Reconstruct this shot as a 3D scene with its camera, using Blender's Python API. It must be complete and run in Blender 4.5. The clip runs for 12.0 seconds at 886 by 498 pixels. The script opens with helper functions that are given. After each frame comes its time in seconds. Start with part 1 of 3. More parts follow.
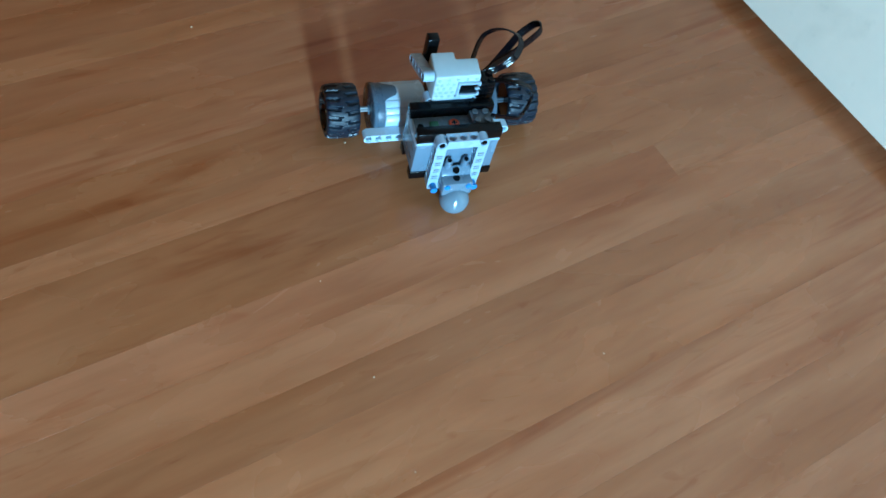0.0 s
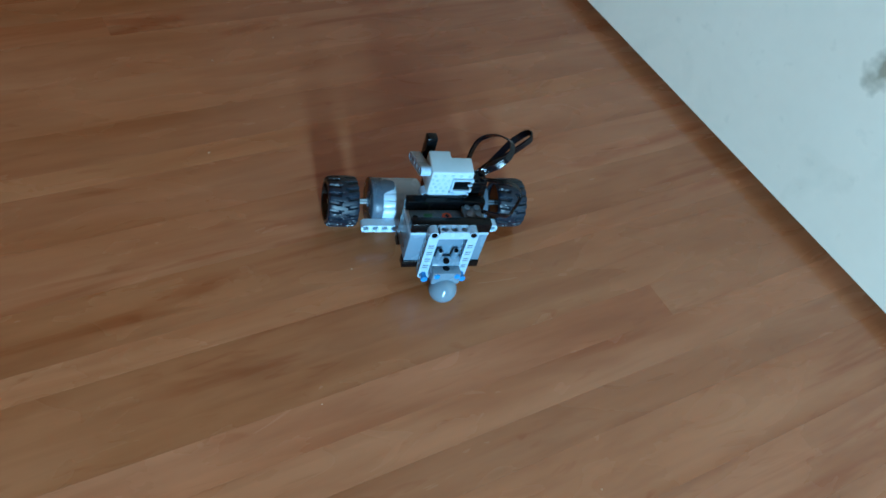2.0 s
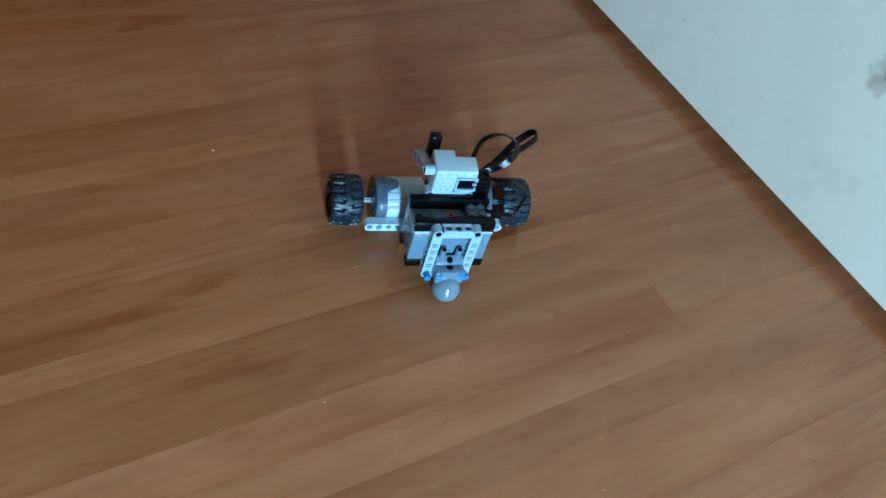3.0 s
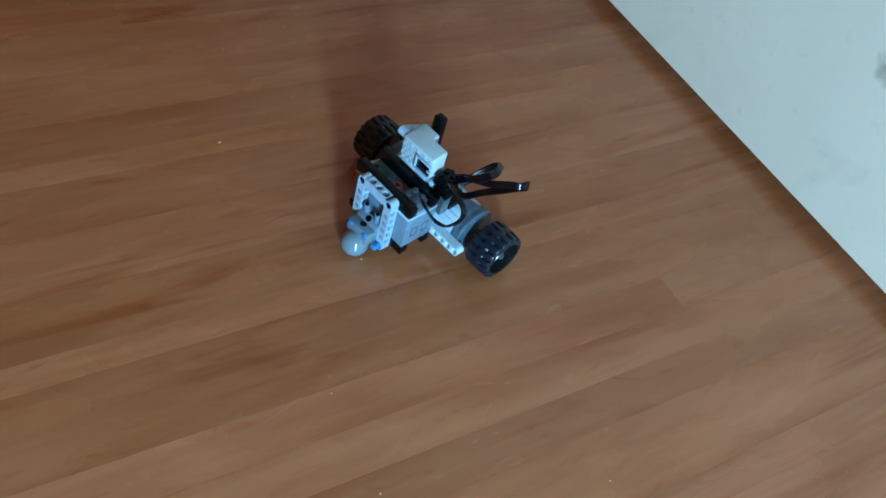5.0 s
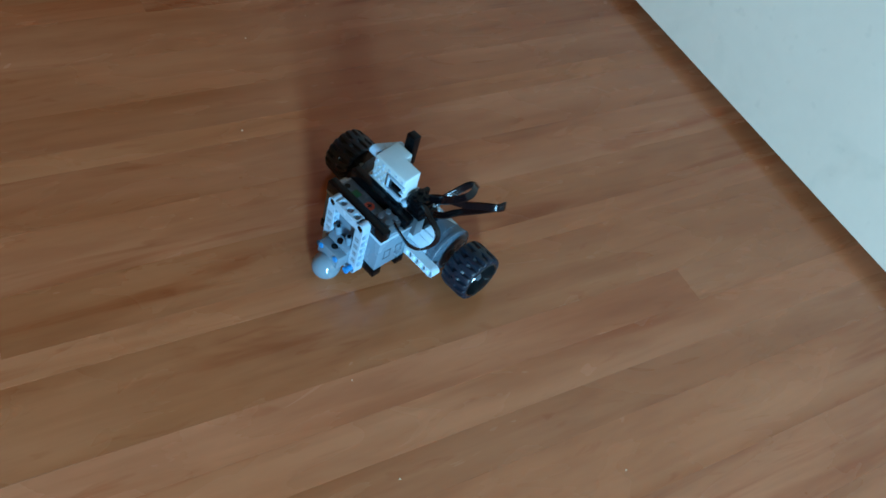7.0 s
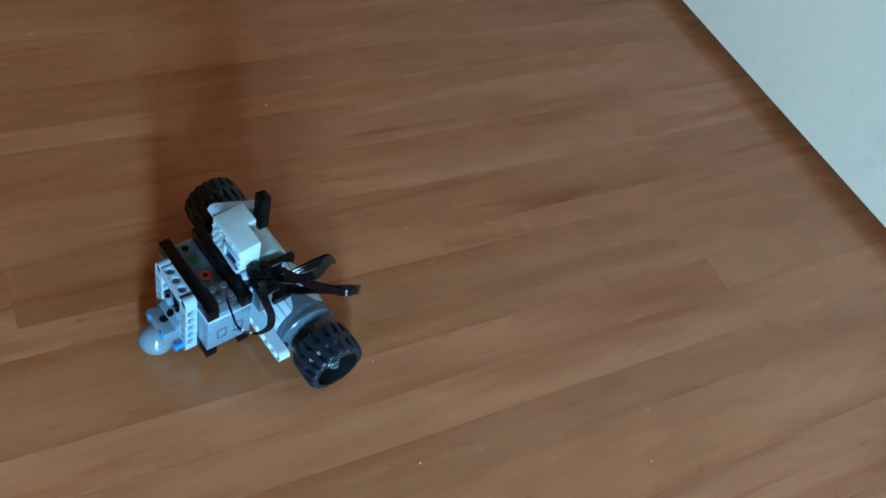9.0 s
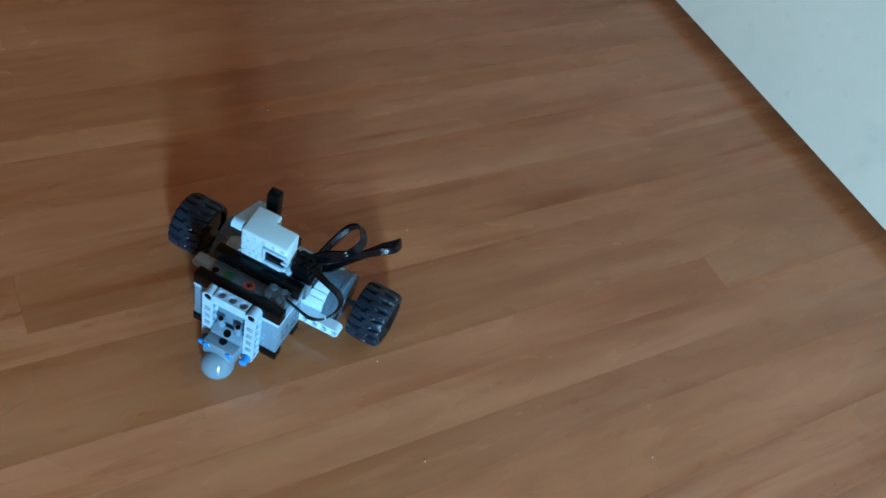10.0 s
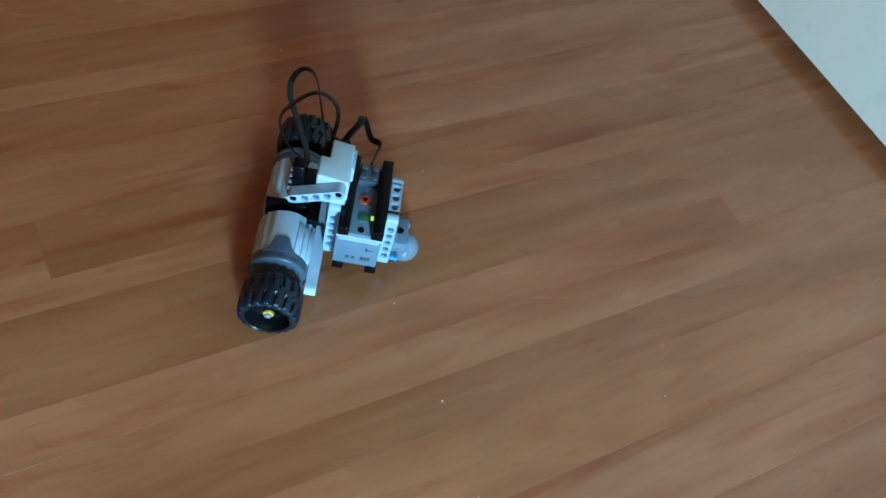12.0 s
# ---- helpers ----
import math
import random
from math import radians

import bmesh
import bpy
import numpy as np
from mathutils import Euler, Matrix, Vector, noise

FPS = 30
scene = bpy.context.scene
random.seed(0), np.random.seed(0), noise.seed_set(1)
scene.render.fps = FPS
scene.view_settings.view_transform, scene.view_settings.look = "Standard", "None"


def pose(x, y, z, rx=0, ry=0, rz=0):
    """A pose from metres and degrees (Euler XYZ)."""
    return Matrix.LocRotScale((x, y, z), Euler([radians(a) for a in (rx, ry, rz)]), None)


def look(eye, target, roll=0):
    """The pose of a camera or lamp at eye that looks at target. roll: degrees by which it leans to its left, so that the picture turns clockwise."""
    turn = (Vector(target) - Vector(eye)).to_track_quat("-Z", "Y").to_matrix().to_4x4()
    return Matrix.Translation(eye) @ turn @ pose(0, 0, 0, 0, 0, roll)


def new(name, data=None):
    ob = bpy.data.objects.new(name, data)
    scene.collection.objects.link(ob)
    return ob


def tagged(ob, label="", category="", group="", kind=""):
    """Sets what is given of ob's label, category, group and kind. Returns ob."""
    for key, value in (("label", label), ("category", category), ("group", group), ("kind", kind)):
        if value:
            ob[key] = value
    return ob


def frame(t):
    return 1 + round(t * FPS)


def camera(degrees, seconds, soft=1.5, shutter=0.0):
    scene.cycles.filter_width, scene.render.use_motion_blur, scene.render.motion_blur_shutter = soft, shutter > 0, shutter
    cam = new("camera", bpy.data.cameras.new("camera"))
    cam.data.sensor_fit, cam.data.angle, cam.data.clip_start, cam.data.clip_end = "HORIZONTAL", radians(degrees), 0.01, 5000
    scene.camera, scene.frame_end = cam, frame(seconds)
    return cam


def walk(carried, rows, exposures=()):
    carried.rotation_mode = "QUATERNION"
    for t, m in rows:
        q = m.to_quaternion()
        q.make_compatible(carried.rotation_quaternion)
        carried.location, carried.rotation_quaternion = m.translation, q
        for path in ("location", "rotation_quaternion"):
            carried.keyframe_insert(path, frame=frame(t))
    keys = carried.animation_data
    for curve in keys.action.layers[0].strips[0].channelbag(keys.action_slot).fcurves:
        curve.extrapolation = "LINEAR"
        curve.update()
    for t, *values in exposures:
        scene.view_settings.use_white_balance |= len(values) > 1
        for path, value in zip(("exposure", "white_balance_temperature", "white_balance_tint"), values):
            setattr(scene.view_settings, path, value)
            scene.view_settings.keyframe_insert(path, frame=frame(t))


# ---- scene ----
# ---- camera ----
cam = camera(53.2, 12.0, soft=1.6, shutter=0.55)
CAMERA_PATH = [
    (0, pose(0.0196, 0.0182, 0.5520, 32.97, -10.18, -0.89)),
    (0.2, pose(0.0210, 0.0167, 0.5497, 33.26, -10.23, -0.63)),
    (0.5, pose(0.0189, 0.0085, 0.5478, 37.87, -10.67, -0.13)),
    (0.7, pose(0.0143, 0.0073, 0.5471, 40.42, -11.14, -0.07)),
    (0.8, pose(0.0121, 0.0071, 0.5469, 41.15, -11.41, -0.02)),
    (1, pose(0.0099, 0.0072, 0.5468, 41.60, -11.79, 0.01)),
    (1.5, pose(0.0031, 0.0042, 0.5517, 41.69, -12.38, 0.13)),
    (2, pose(0.0001, 0.0058, 0.5571, 41.47, -12.68, 0.29)),
    (2.5, pose(-0.0001, 0.0055, 0.5553, 41.52, -12.96, 0.65)),
    (3, pose(0.0000, 0.0055, 0.5552, 41.42, -12.81, 0.75)),
    (5, pose(0.0013, 0.0057, 0.5564, 40.75, -12.36, 1.03)),
    (5.5, pose(0.0011, 0.0054, 0.5602, 40.34, -12.12, 1.16)),
    (6, pose(-0.0013, 0.0032, 0.5590, 40.34, -12.31, 1.41)),
    (6.5, pose(-0.0041, 0.0016, 0.5600, 40.17, -12.29, 1.68)),
    (7, pose(-0.0092, 0.0015, 0.5607, 39.79, -12.43, 1.95)),
    (7.5, pose(-0.0147, 0.0019, 0.5511, 39.80, -12.93, 2.55)),
    (9.5, pose(-0.0142, 0.0051, 0.5412, 38.73, -12.62, 3.81)),
    (10, pose(-0.0181, -0.0020, 0.5478, 39.16, -12.42, 3.17)),
    (10.5, pose(-0.0132, 0.0042, 0.5575, 38.44, -11.60, 3.45)),
    (11, pose(-0.0156, 0.0034, 0.5598, 38.09, -11.61, 3.36)),
    (11.2, pose(-0.0162, 0.0045, 0.5572, 36.91, -11.50, 3.38)),
    (11.5, pose(-0.0168, 0.0063, 0.5570, 35.11, -11.38, 3.52)),
    (12, pose(-0.0226, 0.0046, 0.5571, 34.39, -11.59, 3.46)),
]
walk(cam, CAMERA_PATH, [(0.0, 0.18), (0.5, 0.14), (1.2, 0.03), (2.0, 0.0), (6.0, 0.0), (9.5, -0.04), (12.0, -0.06)])

# ---- room axes: u away from the white wall, v along it ----
WALL_N = Vector((0.87026, 0.49259, 0.0))
WALL_D = Vector((0.49259, -0.87026, 0.0))
WALL_OFF = 0.7315


def room_matrix():
    o = WALL_N * WALL_OFF
    u, v = -WALL_N, WALL_D
    m = Matrix(((u.x, v.x, 0, o.x), (u.y, v.y, 0, o.y), (0, 0, 1, 0), (0, 0, 0, 1)))
    return m


ROOM = room_matrix()
# unseen far sides are drawn in close to strengthen their warm bounce
ROOM_U, ROOM_V0, ROOM_V1, ROOM_H = 2.3, -2.0, 1.35, 2.5

# ---- light ----
WIN_U0, WIN_U1, WIN_Z0, WIN_Z1 = 0.93, 1.17, 0.02, 0.96
world = bpy.data.worlds.new("sky")
scene.world = world
world.use_nodes = True
wn = world.node_tree.nodes
sky = wn.new("ShaderNodeTexSky")
sky.sky_type, sky.sun_disc = "NISHITA", False
sky.sun_elevation, sky.sun_rotation = radians(40), radians(200)
wn["Background"].inputs["Strength"].default_value = 0.12
world.node_tree.links.new(sky.outputs["Color"], wn["Background"].inputs["Color"])

LAMP_POWER = 86.0


def window_lamp():
    data = bpy.data.lights.new("window_light", "AREA")
    data.shape, data.size, data.size_y = "RECTANGLE", WIN_U1 - WIN_U0 - 0.06, WIN_Z1 - WIN_Z0 - 0.1
    data.energy, data.color = LAMP_POWER, (0.31, 0.69, 1.0)
    ob = new("window_light", data)
    eye = ROOM @ Vector(((WIN_U0 + WIN_U1) / 2, ROOM_V1 + 0.03, (WIN_Z0 + WIN_Z1) / 2))
    ob.matrix_world = look(eye, eye - WALL_D)
    return ob


window_lamp()


# ---- materials ----
def material(name, color, rough=0.4, metal=0.0, grain=0.05, scale=900.0, bump=0.05, spec=0.5, coat=0.0, trans=0.0, sss=0.0):
    m = bpy.data.materials.new(name)
    m.use_nodes = True
    nt = m.node_tree
    b = nt.nodes["Principled BSDF"]
    co = nt.nodes.new("ShaderNodeTexCoord")
    n1, n2 = nt.nodes.new("ShaderNodeTexNoise"), nt.nodes.new("ShaderNodeTexNoise")
    n1.inputs["Scale"].default_value, n2.inputs["Scale"].default_value = scale, scale * 0.09
    n1.inputs["Detail"].default_value, n2.inputs["Detail"].default_value = 3, 4
    for n in (n1, n2):
        nt.links.new(co.outputs["Object"], n.inputs["Vector"])
    mix = nt.nodes.new("ShaderNodeMath")
    mix.operation = "MULTIPLY_ADD"
    nt.links.new(n1.outputs["Fac"], mix.inputs[0])
    mix.inputs[1].default_value = 0.4
    nt.links.new(n2.outputs["Fac"], mix.inputs[2])
    ramp = nt.nodes.new("ShaderNodeMapRange")
    ramp.inputs["From Min"].default_value, ramp.inputs["From Max"].default_value = 0.35, 1.05
    ramp.inputs["To Min"].default_value, ramp.inputs["To Max"].default_value = 1 - grain * 2, 1 + grain * 2
    nt.links.new(mix.outputs[0], ramp.inputs["Value"])
    col = nt.nodes.new("ShaderNodeVectorMath")
    col.operation = "SCALE"
    col.inputs[0].default_value = color
    nt.links.new(ramp.outputs["Result"], col.inputs["Scale"])
    nt.links.new(col.outputs["Vector"], b.inputs["Base Color"])
    rr = nt.nodes.new("ShaderNodeMapRange")
    rr.inputs["From Min"].default_value, rr.inputs["From Max"].default_value = 0.3, 0.7
    rr.inputs["To Min"].default_value, rr.inputs["To Max"].default_value = rough * 0.85, min(1, rough * 1.2)
    nt.links.new(n2.outputs["Fac"], rr.inputs["Value"])
    nt.links.new(rr.outputs["Result"], b.inputs["Roughness"])
    b.inputs["Metallic"].default_value = metal
    b.inputs["Specular IOR Level"].default_value = spec
    b.inputs["Coat Weight"].default_value = coat
    b.inputs["Transmission Weight"].default_value = trans
    if sss:
        b.inputs["Subsurface Weight"].default_value = sss
        b.inputs["Subsurface Radius"].default_value = (0.004, 0.004, 0.004)
    if bump:
        bp = nt.nodes.new("ShaderNodeBump")
        bp.inputs["Strength"].default_value, bp.inputs["Distance"].default_value = bump, 0.0004
        nt.links.new(n1.outputs["Fac"], bp.inputs["Height"])
        nt.links.new(bp.outputs["Normal"], b.inputs["Normal"])
    return m


def laminate(name):
    """Cherry-toned laminate: long grain along the strip (x), tone from the object's colour."""
    m = bpy.data.materials.new(name)
    m.use_nodes = True
    nt = m.node_tree
    N, L = nt.nodes, nt.links
    b = N["Principled BSDF"]
    co, info = N.new("ShaderNodeTexCoord"), N.new("ShaderNodeObjectInfo")
    add = N.new("ShaderNodeVectorMath")
    L.new(co.outputs["Object"], add.inputs[0])
    sh = N.new("ShaderNodeVectorMath")
    sh.operation = "SCALE"
    sh.inputs[0].default_value = (7.3, 3.1, 1.7)
    L.new(info.outputs["Random"], sh.inputs["Scale"])
    L.new(sh.outputs["Vector"], add.inputs[1])

    def grain(sx, sy, detail, distort):
        mp = N.new("ShaderNodeMapping")
        mp.inputs["Scale"].default_value = (sx, sy, 1)
        L.new(add.outputs["Vector"], mp.inputs["Vector"])
        n = N.new("ShaderNodeTexNoise")
        n.inputs["Scale"].default_value, n.inputs["Detail"].default_value = 1.0, detail
        n.inputs["Distortion"].default_value = distort
        L.new(mp.outputs["Vector"], n.inputs["Vector"])
        return n

    broad, mid, fine = grain(2.4, 17, 3, 0.5), grain(9, 70, 4, 0.7), grain(28, 320, 2, 0.0)
    cloud = grain(9, 22, 4, 0.7)

    def ramp(src, a, c, lo, hi):
        r = N.new("ShaderNodeMapRange")
        r.inputs["From Min"].default_value, r.inputs["From Max"].default_value = a, c
        r.inputs["To Min"].default_value, r.inputs["To Max"].default_value = lo, hi
        L.new(src, r.inputs["Value"])
        return r.outputs["Result"]

    def mul(x, y):
        k = N.new("ShaderNodeMath")
        k.operation = "MULTIPLY"
        L.new(x, k.inputs[0])
        L.new(y, k.inputs[1])
        return k.outputs[0]

    f = mul(mul(ramp(broad.outputs["Fac"], 0.34, 0.66, 0.91, 1.09), ramp(mid.outputs["Fac"], 0.3, 0.7, 0.945, 1.05)),
            mul(ramp(fine.outputs["Fac"], 0.3, 0.7, 0.98, 1.02), ramp(cloud.outputs["Fac"], 0.3, 0.7, 0.92, 1.08)))
    # sparse dark figure lines and short flecks along the grain
    streak, fleck = grain(3.4, 34, 4, 1.0), grain(20, 90, 3, 1.0)
    mix = N.new("ShaderNodeMix")
    mix.data_type = "RGBA"
    mix.inputs["A"].default_value = (0.452, 0.141, 0.053, 1)
    mix.inputs["B"].default_value = (0.482, 0.178, 0.081, 1)
    L.new(ramp(broad.outputs["Fac"], 0.35, 0.65, 0.0, 1.0), mix.inputs["Factor"])
    tone = N.new("ShaderNodeMix")
    tone.data_type, tone.blend_type = "RGBA", "MULTIPLY"
    tone.inputs["Factor"].default_value = 1.0
    L.new(mix.outputs["Result"], tone.inputs["A"])
    L.new(info.outputs["Color"], tone.inputs["B"])
    def figured(base, fac, color):
        k = N.new("ShaderNodeMix")
        k.data_type, k.blend_type = "RGBA", "MULTIPLY"
        L.new(fac, k.inputs["Factor"])
        L.new(base, k.inputs["A"])
        k.inputs["B"].default_value = (*color, 1)
        return k.outputs["Result"]

    col = figured(tone.outputs["Result"], ramp(streak.outputs["Fac"], 0.58, 0.70, 0.0, 1.0), (0.80, 0.64, 0.54))
    col = figured(col, ramp(fleck.outputs["Fac"], 0.62, 0.76, 0.0, 1.0), (0.86, 0.74, 0.66))
    col = figured(col, ramp(mid.outputs["Fac"], 0.55, 0.25, 0.0, 1.0), (0.95, 0.88, 0.84))
    out = N.new("ShaderNodeVectorMath")
    out.operation = "SCALE"
    L.new(col, out.inputs[0])
    L.new(f, out.inputs["Scale"])
    L.new(out.outputs["Vector"], b.inputs["Base Color"])
    L.new(ramp(cloud.outputs["Fac"], 0.3, 0.7, 0.21, 0.31), b.inputs["Roughness"])
    b.inputs["Specular IOR Level"].default_value = 0.42
    b.inputs["Coat Weight"].default_value, b.inputs["Coat Roughness"].default_value = 0.2, 0.07
    bp = N.new("ShaderNodeBump")
    bp.inputs["Strength"].default_value, bp.inputs["Distance"].default_value = 0.08, 0.0003
    L.new(mid.outputs["Fac"], bp.inputs["Height"])
    L.new(bp.outputs["Normal"], b.inputs["Normal"])
    return m


def stained_plaster(name):
    """White emulsion on plaster with faint scuffs and a few brownish marks."""
    m = material(name, (0.86, 0.76, 0.63), rough=0.7, grain=0.022, scale=70, bump=0.25, spec=0.25)
    nt = m.node_tree
    N, L = nt.nodes, nt.links
    b = N["Principled BSDF"]
    clean = b.inputs["Base Color"].links[0].from_socket
    co = N.new("ShaderNodeTexCoord")

    def layer(base, color, fac):
        mix = N.new("ShaderNodeMix")
        mix.data_type = "RGBA"
        L.new(base, mix.inputs["A"])
        mix.inputs["B"].default_value = (*color, 1)
        L.new(fac, mix.inputs["Factor"])
        return mix.outputs["Result"]

    def ranged(src, a, c, lo, hi):
        r = N.new("ShaderNodeMapRange")
        r.inputs["From Min"].default_value, r.inputs["From Max"].default_value = a, c
        r.inputs["To Min"].default_value, r.inputs["To Max"].default_value = lo, hi
        L.new(src, r.inputs["Value"])
        return r.outputs["Result"]

    smear = N.new("ShaderNodeTexNoise")
    smear.inputs["Scale"].default_value, smear.inputs["Detail"].default_value, smear.inputs["Distortion"].default_value = 9.0, 6, 1.2
    L.new(co.outputs["Object"], smear.inputs["Vector"])
    out = layer(clean, (0.55, 0.50, 0.40), ranged(smear.outputs["Fac"], 0.56, 0.78, 0.0, 0.30))
    spots = N.new("ShaderNodeTexNoise")
    spots.inputs["Scale"].default_value, spots.inputs["Detail"].default_value = 55.0, 2
    L.new(co.outputs["Object"], spots.inputs["Vector"])
    out = layer(out, (0.42, 0.38, 0.30), ranged(spots.outputs["Fac"], 0.66, 0.84, 0.0, 0.25))
    # one brown scuff with a ragged edge
    rel = N.new("ShaderNodeVectorMath")
    rel.operation = "SUBTRACT"
    L.new(co.outputs["Object"], rel.inputs[0])
    rel.inputs[1].default_value = (0.468, 0.622, 0.187)
    sq = N.new("ShaderNodeVectorMath")
    sq.operation = "MULTIPLY"
    L.new(rel.outputs["Vector"], sq.inputs[0])
    sq.inputs[1].default_value = (60, 60, 42)
    ln = N.new("ShaderNodeVectorMath")
    ln.operation = "LENGTH"
    L.new(sq.outputs["Vector"], ln.inputs[0])
    rag = N.new("ShaderNodeMath")
    rag.operation = "ADD"
    L.new(ln.outputs["Value"], rag.inputs[0])
    L.new(ranged(spots.outputs["Fac"], 0.3, 0.7, -0.5, 0.5), rag.inputs[1])
    out = layer(out, (0.22, 0.17, 0.10), ranged(rag.outputs[0], 0.2, 1.1, 0.75, 0.0))
    L.new(out, b.inputs["Base Color"])
    return m


M_WOOD = laminate("cherry_laminate")
M_WALL = stained_plaster("white_plaster")
# warm reflector colours for surfaces out of view; their bounce reddens the shadows
M_BOUNCE_BROWN = material("warm_bounce_brown", (0.52, 0.135, 0.030), 0.6, grain=0.08, scale=30, bump=0.15, spec=0.2)
M_BOUNCE_OCHRE = material("warm_bounce_ochre", (0.38, 0.115, 0.028), 0.8, grain=0.03, scale=40, bump=0.15, spec=0.2)
M_BOUNCE_CEIL = material("warm_bounce_ceiling", (0.36, 0.12, 0.04), 0.85, grain=0.02, scale=50, bump=0.1, spec=0.2)
# colour of the floor joints; on the wall recess it stands in for shade
M_GAP = material("dark_joint_and_recess_shade", (0.035, 0.022, 0.016), 0.8, grain=0.1, scale=200, bump=0.1, spec=0.1)
M_FRAME = material("white_window_frame", (0.75, 0.75, 0.73), 0.4, grain=0.02, scale=80, bump=0.02)
M_GREY = material("light_grey_plastic", (0.14, 0.225, 0.30), 0.25, grain=0.03)
M_PALE = material("pale_grey_plastic", (0.35, 0.50, 0.63), 0.26, grain=0.02)
M_DARK = material("dark_grey_plastic", (0.075, 0.095, 0.115), 0.3, grain=0.04)
M_MOTOR = material("motor_grey_plastic", (0.45, 0.60, 0.71), 0.26, grain=0.03)
M_BEAM = material("bright_grey_plastic", (0.52, 0.69, 0.81), 0.25, grain=0.03)
M_CAP = material("mid_grey_plastic", (0.066, 0.106, 0.147), 0.25, grain=0.04)
M_BLACK = material("black_plastic", (0.0018, 0.0022, 0.003), 0.24, grain=0.08, spec=0.22)
M_RUBBER = material("black_rubber", (0.0035, 0.011, 0.022), 0.40, grain=0.12, scale=500, bump=0.06)
M_RIM = material("glossy_black_plastic", (0.008, 0.009, 0.010), 0.14, grain=0.05, spec=0.6)
M_CABLE = material("black_cable_sheath", (0.003, 0.0025, 0.004), 0.16, grain=0.05, spec=0.35)
M_MILK = material("milky_white_plastic", (0.45, 0.56, 0.60), 0.42, grain=0.03, scale=300, bump=0.15, sss=0.25)
M_BLUE = material("blue_plastic", (0.008, 0.22, 0.55), 0.3, grain=0.03)
M_ORANGE = material("orange_red_plastic", (0.70, 0.09, 0.03), 0.35, grain=0.03)
M_GREEN = material("green_plastic", (0.015, 0.16, 0.07), 0.35, grain=0.03)
M_YELLOW = material("yellow_plastic", (0.75, 0.50, 0.06), 0.35, grain=0.03)
M_STEEL = material("grey_axle_plastic", (0.32, 0.34, 0.35), 0.3, grain=0.03)
M_BALL = material("glossy_grey_ball", (0.16, 0.235, 0.29), 0.1, grain=0.02, spec=0.9)
M_HOLDER = material("slate_grey_plastic", (0.15, 0.22, 0.28), 0.25, grain=0.03)
M_PRINT = material("dark_print", (0.06, 0.065, 0.07), 0.5, grain=0.05)
M_CRUMB = material("pale_crumb", (0.85, 0.62, 0.42), 0.8, grain=0.1)
M_GLASS = bpy.data.materials.new("window_glass")
M_GLASS.use_nodes = True
gb = M_GLASS.node_tree.nodes["Principled BSDF"]
gb.inputs["Transmission Weight"].default_value, gb.inputs["Roughness"].default_value, gb.inputs["IOR"].default_value = 1.0, 0.0, 1.05
M_LED = bpy.data.materials.new("green_led")
M_LED.use_nodes = True
lb = M_LED.node_tree.nodes["Principled BSDF"]
lb.inputs["Base Color"].default_value = (0.2, 0.9, 0.1, 1)
lb.inputs["Emission Color"].default_value, lb.inputs["Emission Strength"].default_value = (0.35, 1.0, 0.12, 1), 1.0


# ---- mesh helpers ----
def mesh_of(name, bm, mat, smooth=False):
    me = bpy.data.meshes.new(name)
    bmesh.ops.recalc_face_normals(bm, faces=bm.faces)
    bm.to_mesh(me)
    bm.free()
    me.materials.append(mat)
    if smooth:
        me.shade_smooth()
        me.set_sharp_from_angle(angle=radians(38))
    return me


def part(name, bm, mat, parent, label="", smooth=True):
    ob = new(name, mesh_of(name, bm, mat, smooth))
    ob.parent = parent
    if label:
        tagged(ob, label)
    return ob


def box(bm, x0, x1, y0, y1, z0, z1, bevel=0.0, m=None, segs=2):
    r = bmesh.ops.create_cube(bm, size=1.0)
    vs = r["verts"]
    c = Matrix.Translation(((x0 + x1) / 2, (y0 + y1) / 2, (z0 + z1) / 2)) @ Matrix.Diagonal((abs(x1 - x0), abs(y1 - y0), abs(z1 - z0), 1))
    bmesh.ops.transform(bm, matrix=c, verts=vs)
    if bevel:
        es = list({e for v in vs for e in v.link_edges})
        vs = list({v for f in bmesh.ops.bevel(bm, geom=es, offset=bevel, segments=segs, profile=0.5, affect="EDGES")["faces"] for v in f.verts} | {v for v in vs if v.is_valid})
    if m is not None:
        bmesh.ops.transform(bm, matrix=m, verts=[v for v in vs if v.is_valid])
    return vs


def lathe(bm, profile, segs=32, m=None):
    """Turns (along, radius) pairs about the x axis."""
    rings = []
    for a, r in profile:
        rings.append([bm.verts.new((a, r * math.cos(2 * math.pi * k / segs), r * math.sin(2 * math.pi * k / segs))) for k in range(segs)])
    for p, q in zip(rings, rings[1:]):
        for k in range(segs):
            bm.faces.new((p[k], p[(k + 1) % segs], q[(k + 1) % segs], q[k]))
    for ring in (rings[0], rings[-1]):
        bm.faces.new(ring)
    vs = [v for r in rings for v in r]
    if m is not None:
        bmesh.ops.transform(bm, matrix=m, verts=vs)
    return vs


def rod(bm, a, b, r, segs=14, chamfer=0.0):
    a, b = Vector(a), Vector(b)
    d = b - a
    m = Matrix.Translation(a) @ d.to_track_quat("X", "Z").to_matrix().to_4x4()
    n = d.length
    c = chamfer
    prof = [(0, r - c), (c, r), (n - c, r), (n, r - c)] if c else [(0, r), (n, r)]
    return lathe(bm, prof, segs, m)


